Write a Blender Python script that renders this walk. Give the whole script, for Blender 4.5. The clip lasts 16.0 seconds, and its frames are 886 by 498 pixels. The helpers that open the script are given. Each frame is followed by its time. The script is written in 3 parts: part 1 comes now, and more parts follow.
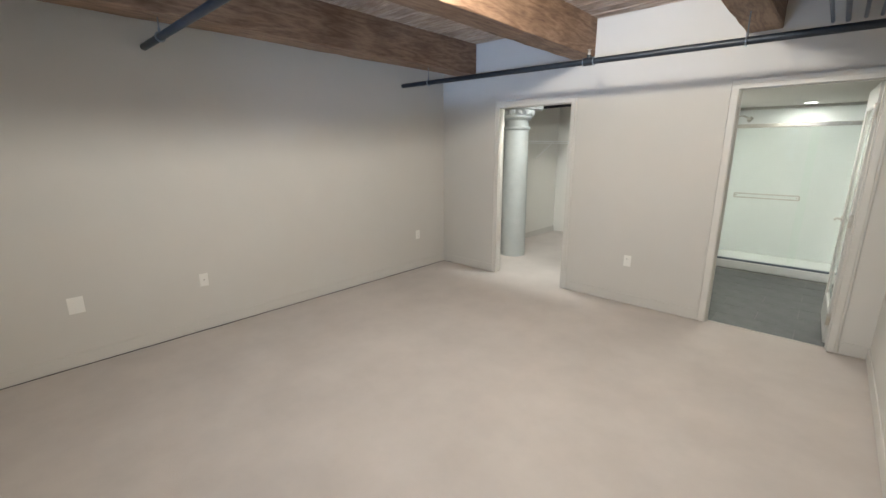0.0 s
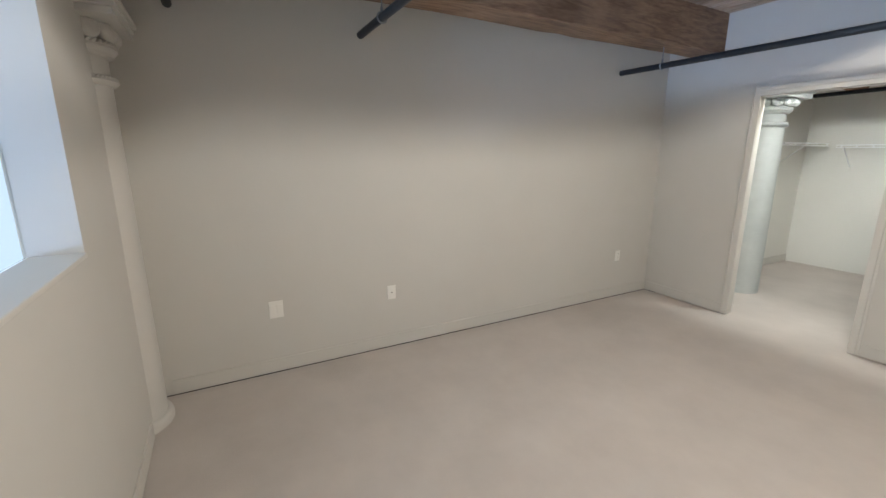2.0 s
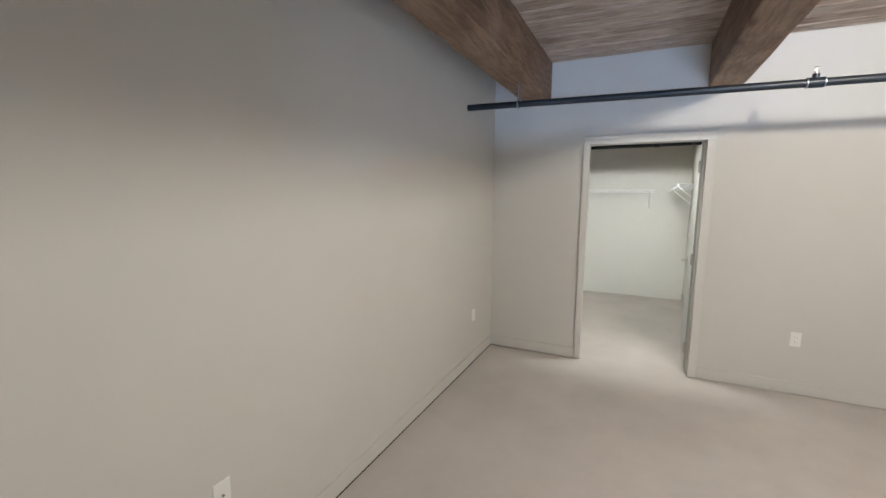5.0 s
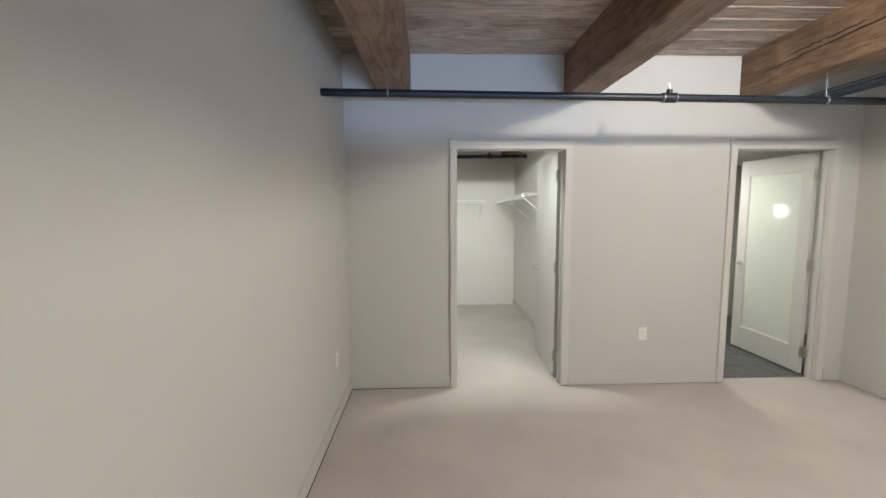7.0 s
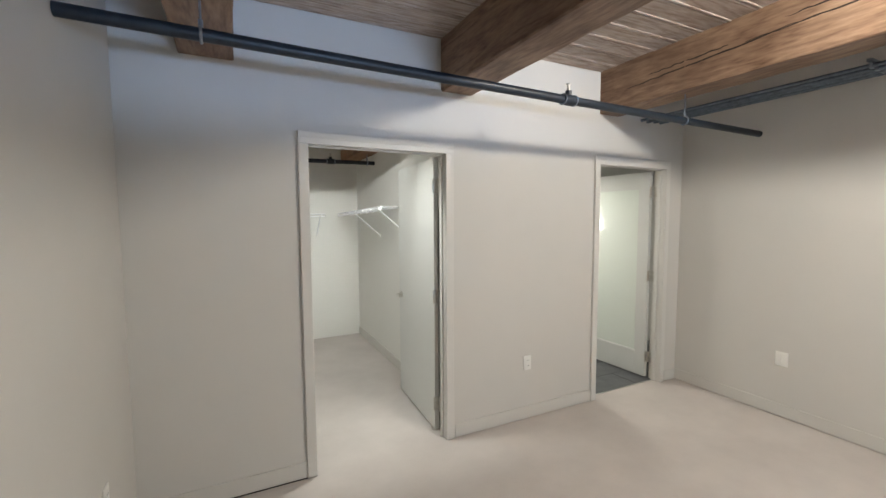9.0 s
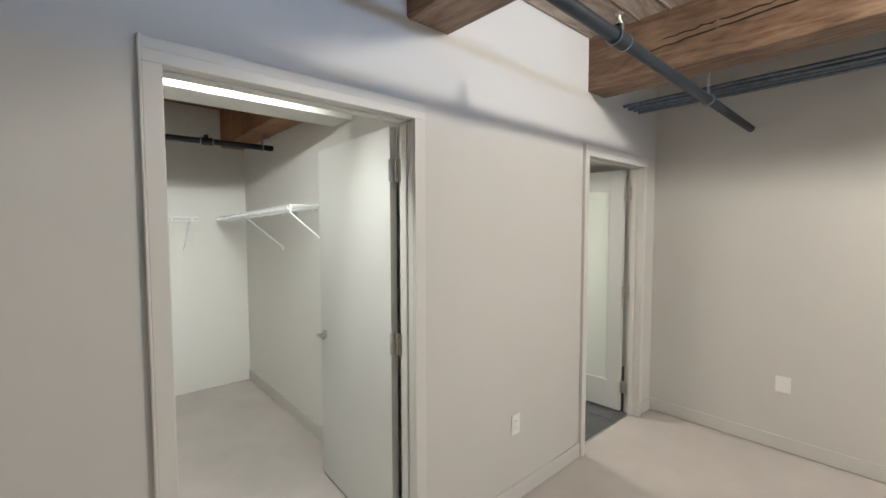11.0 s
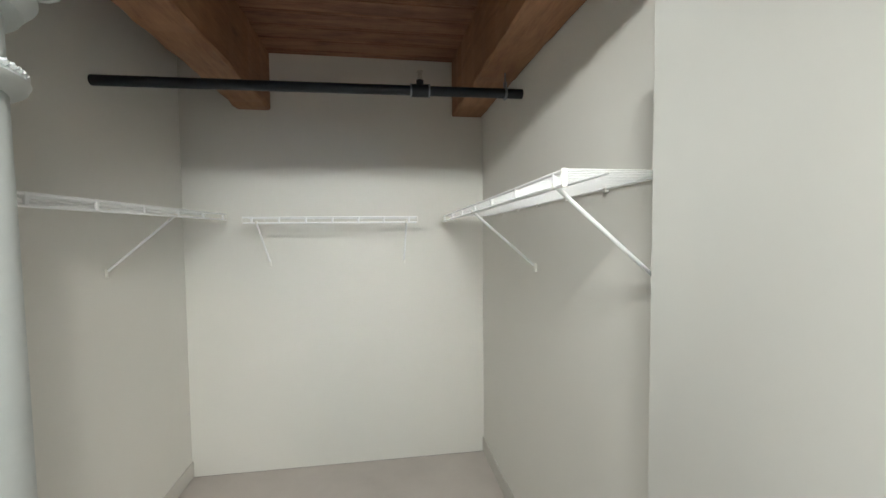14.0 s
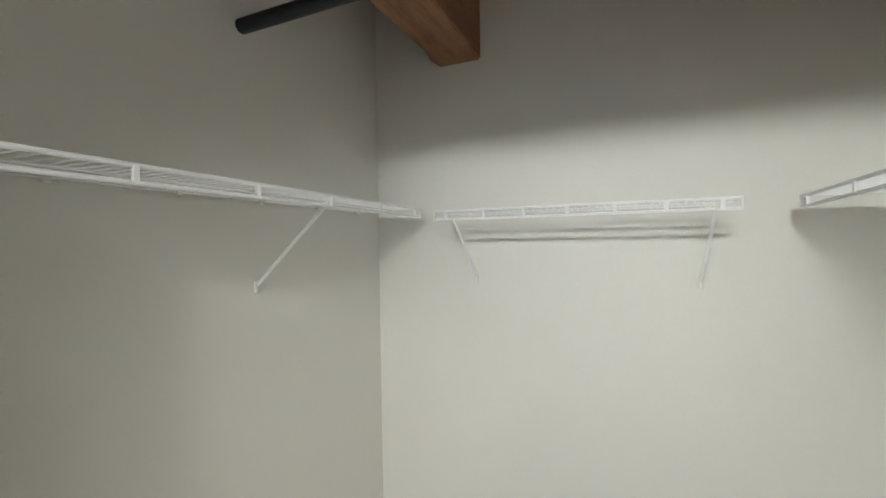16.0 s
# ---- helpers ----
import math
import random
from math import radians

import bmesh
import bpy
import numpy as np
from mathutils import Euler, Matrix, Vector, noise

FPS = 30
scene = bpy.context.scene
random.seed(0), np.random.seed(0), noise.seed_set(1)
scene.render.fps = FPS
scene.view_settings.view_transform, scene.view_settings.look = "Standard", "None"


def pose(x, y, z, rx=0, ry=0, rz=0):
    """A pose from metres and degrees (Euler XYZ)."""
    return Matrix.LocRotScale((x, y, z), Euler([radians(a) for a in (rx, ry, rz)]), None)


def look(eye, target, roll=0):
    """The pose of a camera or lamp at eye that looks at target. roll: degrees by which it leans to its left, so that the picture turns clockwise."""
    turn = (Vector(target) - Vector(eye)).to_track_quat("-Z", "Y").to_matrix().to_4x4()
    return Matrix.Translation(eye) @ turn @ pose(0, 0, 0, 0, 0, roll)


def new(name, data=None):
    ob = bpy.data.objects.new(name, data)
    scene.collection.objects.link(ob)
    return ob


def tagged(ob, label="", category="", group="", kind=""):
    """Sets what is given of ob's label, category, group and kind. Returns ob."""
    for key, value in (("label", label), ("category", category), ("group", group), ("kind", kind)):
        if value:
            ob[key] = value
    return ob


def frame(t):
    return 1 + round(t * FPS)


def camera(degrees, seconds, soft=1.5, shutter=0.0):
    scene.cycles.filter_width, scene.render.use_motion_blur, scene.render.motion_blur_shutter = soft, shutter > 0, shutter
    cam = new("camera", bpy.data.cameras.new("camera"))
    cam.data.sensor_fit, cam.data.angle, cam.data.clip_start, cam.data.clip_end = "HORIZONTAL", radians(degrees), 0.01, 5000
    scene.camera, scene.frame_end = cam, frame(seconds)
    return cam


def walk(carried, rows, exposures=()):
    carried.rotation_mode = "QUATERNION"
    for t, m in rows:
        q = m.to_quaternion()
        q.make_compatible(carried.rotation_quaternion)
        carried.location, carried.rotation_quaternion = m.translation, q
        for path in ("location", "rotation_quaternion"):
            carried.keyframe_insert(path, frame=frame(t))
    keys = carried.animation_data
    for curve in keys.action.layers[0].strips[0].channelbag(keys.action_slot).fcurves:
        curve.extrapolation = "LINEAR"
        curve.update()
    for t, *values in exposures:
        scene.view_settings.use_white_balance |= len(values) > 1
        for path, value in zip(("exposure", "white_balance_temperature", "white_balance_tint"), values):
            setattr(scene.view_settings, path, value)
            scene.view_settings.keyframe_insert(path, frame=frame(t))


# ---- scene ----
cam = camera(93.5, 16.0)
PATH = [
    (0, (0.282, -0.269, 1.606), (-1.037, 1.157, 1.131), -0.3),
    (0.5, (0.127, -0.254, 1.582), (-1.396, 0.954, 1.111), -0.2),
    (1, (-0.13, -0.262, 1.589), (-1.786, 0.756, 1.119), -0.0),
    (1.5, (-0.376, -0.302, 1.567), (-2.079, 0.64, 1.105), -0.0),
    (2, (-0.676, -0.257, 1.556), (-2.395, 0.663, 1.111), -0.0),
    (2.5, (-0.954, -0.26, 1.551), (-2.672, 0.672, 1.127), 0.0),
    (3, (-1.219, -0.266, 1.578), (-2.859, 0.809, 1.186), 0.1),
    (3.5, (-1.46, -0.185, 1.591), (-2.979, 1.068, 1.237), -0.0),
    (4, (-1.736, -0.128, 1.603), (-3.063, 1.334, 1.286), -0.0),
    (4.5, (-2.053, -0.11, 1.615), (-3.137, 1.544, 1.319), 0.2),
    (7, (-3.003, 0.534, 1.588), (-2.941, 2.522, 1.383), -0.3),
    (7.5, (-3.137, 0.761, 1.605), (-2.837, 2.728, 1.407), -0.3),
    (8, (-3.218, 0.964, 1.628), (-2.728, 2.894, 1.442), -0.4),
    (8.5, (-3.203, 1.21, 1.622), (-2.515, 3.08, 1.449), -0.4),
    (9, (-3.179, 1.45, 1.618), (-2.29, 3.235, 1.466), -0.3),
    (9.2, (-3.177, 1.569, 1.62), (-2.213, 3.315, 1.47), -0.3),
    (11.3, (-2.914, 2.757, 1.581), (-1.585, 4.247, 1.472), -0.1),
    (11.5, (-2.862, 2.869, 1.577), (-1.563, 4.386, 1.463), -0.3),
    (12, (-2.716, 3.15, 1.585), (-1.592, 4.801, 1.48), -0.3),
    (12.5, (-2.615, 3.433, 1.574), (-1.697, 5.206, 1.474), -0.4),
    (13, (-2.534, 3.728, 1.586), (-1.81, 5.59, 1.485), -0.3),
    (13.5, (-2.447, 4.009, 1.6), (-1.922, 5.936, 1.491), -0.5),
    (14, (-2.385, 4.279, 1.591), (-2.082, 6.253, 1.495), -0.5),
    (14.5, (-2.367, 4.583, 1.599), (-2.243, 6.577, 1.498), -0.6),
    (15, (-2.34, 4.863, 1.579), (-2.401, 6.86, 1.498), -0.7),
    (15.5, (-2.358, 5.121, 1.577), (-2.723, 7.086, 1.51), -0.8),
    (16, (-2.483, 5.329, 1.545), (-3.272, 7.166, 1.513), -0.8),
]
walk(cam, [(t, look(eye, target, roll)) for t, eye, target, roll in PATH])

# ---------------------------------------------------------------- world and lights
world = bpy.data.worlds.new("sky_world")
scene.world = world
world.use_nodes = True
wn = world.node_tree
sky = wn.nodes.new("ShaderNodeTexSky")
sky.sky_type = "NISHITA"
sky.sun_disc = False
sky.sun_elevation, sky.sun_rotation = radians(38), radians(20)
wn.links.new(sky.outputs["Color"], wn.nodes["Background"].inputs["Color"])
wn.nodes["Background"].inputs["Strength"].default_value = 0.12


def lamp(name, kind, energy, colour, m, **settings):
    data = bpy.data.lights.new(name, kind)
    data.energy, data.color = energy, colour
    if kind == "AREA":
        data.shape = "RECTANGLE"
        data.size, data.size_y = settings["size"], settings["size_y"]
    else:
        data.shadow_soft_size = settings["radius"]
    ob = new(name, data)
    ob.matrix_world = m
    return ob


# ceiling fixture of the bedroom, between the two beams, above and behind the path
lamp("bedroom_ceiling_light", "POINT", 200, (0.95, 0.91, 0.825), pose(-0.94, 1.55, 2.755), radius=0.10)
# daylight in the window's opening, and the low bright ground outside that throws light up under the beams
lamp("window_daylight", "AREA", 5, (0.44, 0.68, 1.0), look((-1.05, -0.87, 1.78), (-1.05, 3.0, 1.7)), size=1.1, size_y=1.05).data.spread = radians(130)
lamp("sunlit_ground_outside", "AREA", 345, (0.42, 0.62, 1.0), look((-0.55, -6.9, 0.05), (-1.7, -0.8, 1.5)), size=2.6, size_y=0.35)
# small fixture above the closet door, inside
lamp("closet_light_front", "AREA", 12, (0.97, 1.0, 0.96), look((-2.42, 4.25, 2.335), (-2.42, 5.25, 1.92)), size=0.45, size_y=0.045).data.spread = radians(88)
lamp("closet_light_down", "AREA", 13, (0.97, 1.0, 0.95), look((-2.42, 4.25, 2.335), (-2.46, 4.60, 0.0)), size=0.45, size_y=0.05).data.spread = radians(116)
# recessed light over the shower, and an added fill lamp high in the bathroom, no fixture
lamp("bath_recessed_light", "AREA", 6, (0.95, 1.0, 0.90), look((-0.06, 6.85, 2.08), (-0.06, 6.85, 0)), size=0.12, size_y=0.12)
lamp("bath_ceiling_light", "AREA", 16, (1.0, 0.97, 0.88), look((-0.2, 5.2, 2.08), (-0.2, 5.2, 0)), size=0.4, size_y=0.4)


# ---------------------------------------------------------------- materials
def material(name, colour, rough=0.6, metal=0.0, spec=0.5):
    m = bpy.data.materials.new(name)
    m.use_nodes = True
    b = m.node_tree.nodes["Principled BSDF"]
    b.inputs["Base Color"].default_value = (*colour, 1)
    b.inputs["Roughness"].default_value = rough
    b.inputs["Metallic"].default_value = metal
    b.inputs["Specular IOR Level"].default_value = spec
    return m


def node(m, kind, **values):
    n = m.node_tree.nodes.new(kind)
    for k, v in values.items():
        n.inputs[k].default_value = v
    return n


def link(m, a, b):
    m.node_tree.links.new(a, b)


def ramp(m, fac, stops):
    r = m.node_tree.nodes.new("ShaderNodeValToRGB")
    els = r.color_ramp.elements
    while len(els) < len(stops):
        els.new(0.5)
    for e, (p, c) in zip(els, stops):
        e.position, e.color = p, (*c, 1)
    link(m, fac, r.inputs["Fac"])
    return r.outputs["Color"]


def textured(name, dark, light, scale, rough=0.7, bump_scale=200.0, bump=0.1, dist=0.002, stretch=(1, 1, 1), metal=0.0, spec=0.4):
    """Two scales of variation: broad tone by noise, fine relief by a second noise."""
    m = material(name, light, rough, metal, spec)
    b = m.node_tree.nodes["Principled BSDF"]
    tc = m.node_tree.nodes.new("ShaderNodeTexCoord")
    mp = m.node_tree.nodes.new("ShaderNodeMapping")
    mp.inputs["Scale"].default_value = stretch
    link(m, tc.outputs["Object"], mp.inputs["Vector"])
    n1 = node(m, "ShaderNodeTexNoise", Scale=scale, Detail=6.0, Roughness=0.6)
    n2 = node(m, "ShaderNodeTexNoise", Scale=bump_scale, Detail=3.0)
    link(m, mp.outputs["Vector"], n1.inputs["Vector"])
    link(m, mp.outputs["Vector"], n2.inputs["Vector"])
    link(m, ramp(m, n1.outputs["Fac"], [(0.3, dark), (0.7, light)]), b.inputs["Base Color"])
    bp = node(m, "ShaderNodeBump", Strength=bump, Distance=dist)
    link(m, n2.outputs["Fac"], bp.inputs["Height"])
    link(m, bp.outputs["Normal"], b.inputs["Normal"])
    return m


def timber(name, along, dark, mid, light, grain=9.0):
    """Fir with grain along one axis: rings bent by noise, fine streaks, darker stains, a tone of its own per piece."""
    m = material(name, mid, 0.62, 0.0, 0.35)
    b = m.node_tree.nodes["Principled BSDF"]
    tc = m.node_tree.nodes.new("ShaderNodeTexCoord")
    geo = m.node_tree.nodes.new("ShaderNodeNewGeometry")
    info = m.node_tree.nodes.new("ShaderNodeObjectInfo")
    shift = m.node_tree.nodes.new("ShaderNodeVectorMath")
    shift.operation = "ADD"
    mulr = m.node_tree.nodes.new("ShaderNodeMath")
    mulr.operation = "MULTIPLY_ADD"
    mulr.inputs[1].default_value = 17.0
    link(m, geo.outputs["Random Per Island"], mulr.inputs[0])
    link(m, info.outputs["Random"], mulr.inputs[2])
    comb = m.node_tree.nodes.new("ShaderNodeCombineXYZ")
    for k in ("X", "Y", "Z"):
        link(m, mulr.outputs[0], comb.inputs[k])
    link(m, tc.outputs["Object"], shift.inputs[0])
    link(m, comb.outputs[0], shift.inputs[1])
    mp = m.node_tree.nodes.new("ShaderNodeMapping")
    mp.inputs["Scale"].default_value = (0.14, 1, 1) if along == "x" else (1, 0.14, 1)
    link(m, shift.outputs[0], mp.inputs["Vector"])
    warp = node(m, "ShaderNodeTexNoise", Scale=5.5, Detail=3.0, Distortion=0.2)
    link(m, mp.outputs["Vector"], warp.inputs["Vector"])
    rings = m.node_tree.nodes.new("ShaderNodeMath")
    rings.operation = "MULTIPLY"
    rings.inputs[1].default_value = grain
    link(m, warp.outputs["Fac"], rings.inputs[0])
    frac = m.node_tree.nodes.new("ShaderNodeMath")
    frac.operation = "PINGPONG"
    frac.inputs[1].default_value = 0.5
    link(m, rings.outputs[0], frac.inputs[0])
    streak = node(m, "ShaderNodeTexNoise", Scale=95.0, Detail=6.0)
    link(m, mp.outputs["Vector"], streak.inputs["Vector"])
    stain = node(m, "ShaderNodeTexNoise", Scale=2.2, Detail=4.0)
    link(m, shift.outputs[0], stain.inputs["Vector"])
    mix1 = m.node_tree.nodes.new("ShaderNodeMath")
    mix1.operation = "MULTIPLY_ADD"
    mix1.inputs[1].default_value = 0.5
    soft = m.node_tree.nodes.new("ShaderNodeMath")
    soft.operation = "MULTIPLY"
    soft.inputs[1].default_value = 0.45
    link(m, frac.outputs[0], soft.inputs[0])
    link(m, streak.outputs["Fac"], mix1.inputs[0])
    link(m, soft.outputs[0], mix1.inputs[2])
    col = ramp(m, mix1.outputs[0], [(0.16, dark), (0.35, mid), (0.56, light)])
    mx = m.node_tree.nodes.new("ShaderNodeMix")
    mx.data_type, mx.blend_type = "RGBA", "MULTIPLY"
    mx.inputs["Factor"].default_value = 0.8
    link(m, col, mx.inputs["A"])
    link(m, ramp(m, stain.outputs["Fac"], [(0.32, (0.55, 0.50, 0.47)), (0.62, (1, 1, 1))]), mx.inputs["B"])
    kmap = m.node_tree.nodes.new("ShaderNodeMapping")
    kmap.inputs["Scale"].default_value = (0.35, 1, 1) if along == "x" else (1, 0.35, 1)
    link(m, shift.outputs[0], kmap.inputs["Vector"])
    knot = node(m, "ShaderNodeTexVoronoi", Scale=3.6)
    link(m, kmap.outputs["Vector"], knot.inputs["Vector"])
    mk = m.node_tree.nodes.new("ShaderNodeMix")
    mk.data_type, mk.blend_type = "RGBA", "MULTIPLY"
    mk.inputs["Factor"].default_value = 0.85
    link(m, mx.outputs["Result"], mk.inputs["A"])
    link(m, ramp(m, knot.outputs["Distance"], [(0.03, (0.30, 0.22, 0.18)), (0.11, (1, 1, 1))]), mk.inputs["B"])
    link(m, mk.outputs["Result"], b.inputs["Base Color"])
    bp = node(m, "ShaderNodeBump", Strength=0.5, Distance=0.004)
    link(m, mix1.outputs[0], bp.inputs["Height"])
    link(m, bp.outputs["Normal"], b.inputs["Normal"])
    return m


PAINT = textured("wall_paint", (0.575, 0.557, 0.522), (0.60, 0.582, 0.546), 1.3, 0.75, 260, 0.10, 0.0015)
# the wall paint with a paler base colour, for closet walls and soffit
PALEPAINT = textured("wall_paint_pale", (0.715, 0.705, 0.665), (0.735, 0.725, 0.685), 1.3, 0.75, 260, 0.10, 0.0015)
TRIM = textured("trim_paint", (0.62, 0.602, 0.566), (0.645, 0.627, 0.59), 2.0, 0.5, 120, 0.05, 0.001)
DOORWHITE = textured("door_paint", (0.60, 0.60, 0.575), (0.625, 0.625, 0.60), 2.0, 0.45, 150, 0.05, 0.001)
COLUMN = textured("column_paint", (0.44, 0.47, 0.47), (0.50, 0.53, 0.525), 6.0, 0.5, 60, 0.15, 0.003)
CARPET = textured("carpet_pile", (0.525, 0.480, 0.448), (0.61, 0.560, 0.522), 1.9, 1.0, 420, 0.7, 0.006, spec=0.1)
BEAM = timber("beam_fir", "y", (0.155, 0.09, 0.057), (0.255, 0.162, 0.106), (0.345, 0.235, 0.16), 9)
BOARD = timber("board_fir", "x", (0.28, 0.205, 0.155), (0.46, 0.37, 0.30), (0.58, 0.495, 0.42), 11)
CLOSETBEAM = timber("closet_beam_fir", "y", (0.24, 0.115, 0.06), (0.33, 0.165, 0.085), (0.40, 0.215, 0.115), 6)
CLOSETBOARD = timber("closet_board_fir", "x", (0.17, 0.075, 0.045), (0.27, 0.13, 0.08), (0.35, 0.18, 0.11), 6)
CRACK = material("crack_dark", (0.02, 0.013, 0.01), 0.95)
PIPE = textured("pipe_black_paint", (0.007, 0.011, 0.017), (0.017, 0.024, 0.033), 12, 0.42, 90, 0.1, 0.002, spec=0.4)
GALV = textured("galvanised_steel", (0.22, 0.25, 0.29), (0.38, 0.42, 0.47), 25, 0.34, 80, 0.08, 0.001, metal=0.9)
CONDUIT = textured("conduit_steel", (0.10, 0.125, 0.16), (0.19, 0.225, 0.27), 25, 0.4, 80, 0.08, 0.001, metal=0.7)
BRASS = textured("sprinkler_metal", (0.50, 0.48, 0.44), (0.64, 0.62, 0.58), 30, 0.35, 90, 0.05, 0.001, metal=0.9)
STEEL = textured("brushed_steel", (0.52, 0.50, 0.46), (0.62, 0.60, 0.56), 30, 0.32, 200, 0.05, 0.0005, metal=1.0)
PLASTIC = material("white_plastic", (0.80, 0.79, 0.75), 0.35)
SLOT = material("slot_dark", (0.03, 0.03, 0.03), 0.6)
WIRE = material("white_vinyl_wire", (0.86, 0.87, 0.88), 0.4)
ACRYLIC = textured("shower_acrylic", (0.78, 0.80, 0.79), (0.82, 0.84, 0.83), 1.5, 0.25, 40, 0.02, 0.001)
TILE = textured("slate_tile", (0.075, 0.078, 0.082), (0.13, 0.132, 0.135), 7, 0.45, 60, 0.2, 0.003)
GROUT = textured("grout", (0.20, 0.20, 0.19), (0.27, 0.27, 0.26), 20, 0.9)
RUBBER = material("dark_gap", (0.02, 0.02, 0.022), 0.8)

FROST = material("frosted_pane", (0.70, 0.74, 0.68), 0.06, 0.0, 0.5)
GLASS = material("clear_glass", (0.97, 1.0, 0.98), 0.02)
gb = GLASS.node_tree.nodes["Principled BSDF"]
gb.inputs["Transmission Weight"].default_value = 1.0
gb.inputs["IOR"].default_value = 1.1
LAMPGLASS = material("lamp_glow", (1, 1, 1), 0.4)
lb = LAMPGLASS.node_tree.nodes["Principled BSDF"]
lb.inputs["Emission Color"].default_value = (0.95, 1.0, 0.93, 1)
lb.inputs["Emission Strength"].default_value = 6.0
SCONCE = LAMPGLASS.copy()
SCONCE.name = "sconce_glow"
SCONCE.node_tree.nodes["Principled BSDF"].inputs["Emission Strength"].default_value = 30.0
SKYCARD = bpy.data.materials.new("bright_sky")
SKYCARD.use_nodes = True
sn = SKYCARD.node_tree
sn.nodes.remove(sn.nodes["Principled BSDF"])
em = sn.nodes.new("ShaderNodeEmission")
em.inputs["Color"].default_value = (0.62, 0.79, 1.0, 1)
em.inputs["Strength"].default_value = 1.15
sn.links.new(em.outputs[0], sn.nodes["Material Output"].inputs["Surface"])


# ---------------------------------------------------------------- mesh helpers
def box(bm, x0, x1, y0, y1, z0, z1, bevel=0.0):
    r = bmesh.ops.create_cube(bm, size=1.0)
    vs = r["verts"]
    for v in vs:
        v.co = Vector(((x0 + x1) / 2 + v.co.x * (x1 - x0), (y0 + y1) / 2 + v.co.y * (y1 - y0), (z0 + z1) / 2 + v.co.z * (z1 - z0)))
    if bevel:
        es = {e for v in vs for e in v.link_edges}
        bmesh.ops.bevel(bm, geom=list(es), offset=bevel, segments=2, affect="EDGES", profile=0.5)
    return bm


def boxes(*items, bevel=0.0):
    bm = bmesh.new()
    for it in items:
        box(bm, *it, bevel=bevel)
    return bm


def rod(bm, a, b, r, sides=12, caps=True):
    a, b = Vector(a), Vector(b)
    d = b - a
    m = Matrix.Translation((a + b) / 2) @ d.to_track_quat("Z", "Y").to_matrix().to_4x4()
    bmesh.ops.create_cone(bm, cap_ends=caps, segments=sides, radius1=r, radius2=r, depth=d.length, matrix=m)
    return bm


def rods(*items, sides=12):
    bm = bmesh.new()
    for a, b, r in items:
        rod(bm, a, b, r, sides)
    return bm


def lathe(profile, centre=(0, 0), sides=40):
    bm = bmesh.new()
    rings = []
    for r, z in profile:
        rings.append([bm.verts.new((centre[0] + r * math.cos(2 * math.pi * i / sides), centre[1] + r * math.sin(2 * math.pi * i / sides), z)) for i in range(sides)])
    for a, b in zip(rings, rings[1:]):
        for i in range(sides):
            j = (i + 1) % sides
            bm.faces.new((a[i], a[j], b[j], b[i]))
    bm.faces.new(list(reversed(rings[0])))
    bm.faces.new(rings[-1])
    return bm


def mesh(name, bm, mat, smooth=False):
    me = bpy.data.meshes.new(name)
    bmesh.ops.recalc_face_normals(bm, faces=bm.faces)
    bm.to_mesh(me)
    bm.free()
    me.materials.append(mat)
    if smooth:
        for p in me.polygons:
            p.use_smooth = True
        me.set_sharp_from_angle(angle=radians(40))
    return me


def part(name, bm, mat, parent=None, label="", smooth=False):
    ob = new(name, mesh(name, bm, mat, smooth))
    if parent:
        ob.parent = parent
    if label:
        ob["label"] = label
    return ob


def structure(name, bm, mat, label, category, smooth=False):
    return tagged(part(name, bm, mat, None, "", smooth), label, category, "", "structure")


def thing(name, label, category, at=(0, 0, 0), group="", kind=""):
    ob = new(name)
    ob.empty_display_size = 0.1
    ob.matrix_world = pose(*at)
    return tagged(ob, label, category, group, kind)


# ---------------------------------------------------------------- plan, in metres
WEST, EAST, SOUTH, NORTH = -3.70, 0.70, -0.725, 4.06
NORTH2 = 4.18
CEIL = 2.82
A0, A1, B0, B1, HEAD = -2.81, -1.845, -0.395, 0.475, 2.07
CW, CE, CN, CCEIL = -3.60, -1.665, 7.12, 2.72
BW, BE, BN, BCEIL = -0.95, 1.60, 7.235, 2.125
T = 0.12

G = 0.0125  # slot between the carpet's edge and the wall
structure("floor", boxes((WEST + G, EAST, SOUTH, NORTH - G, -0.03, 0.0), (A0 - 0.01, EAST, NORTH - G, NORTH2 - 0.055, -0.03, 0.0), (CW, CE, NORTH2 - 0.055, CN - 0.003, -0.03, 0.0)), CARPET,
          "beige cut-pile carpet over bedroom and closet", "carpet")
structure("subfloor", boxes((WEST - T, EAST + T, SOUTH - 0.3, NORTH2 - 0.055, -0.13, -0.035), (WEST - T, CE + 0.06, NORTH2 - 0.055, CN + T, -0.13, -0.035)), RUBBER, "dark wooden subfloor under the carpet", "floor")
structure("wall_west", boxes((WEST - T, WEST, SOUTH - 0.3, NORTH, 0, CEIL + 0.1)), PAINT, "beige painted plaster wall of the bedroom", "wall")
structure("wall_east", boxes((EAST, EAST + T, SOUTH - 0.3, NORTH, 0, CEIL + 0.1)), PAINT, "beige painted plaster wall of the bedroom", "wall")
structure("wall_north", boxes((WEST - T, A0, NORTH, NORTH2, 0, CEIL + 0.1), (A1, B0, NORTH, NORTH2, 0, CEIL + 0.1), (B1, BE + T, NORTH, NORTH2, 0, CEIL + 0.1),
          (A0, A1, NORTH, NORTH2, HEAD, CEIL + 0.1), (B0, B1, NORTH, NORTH2, HEAD, CEIL + 0.1)), PAINT, "beige painted wall with two door openings", "wall")
WX0, WX1, WZ0, WZ1 = -2.655, -0.45, 1.175, 2.36
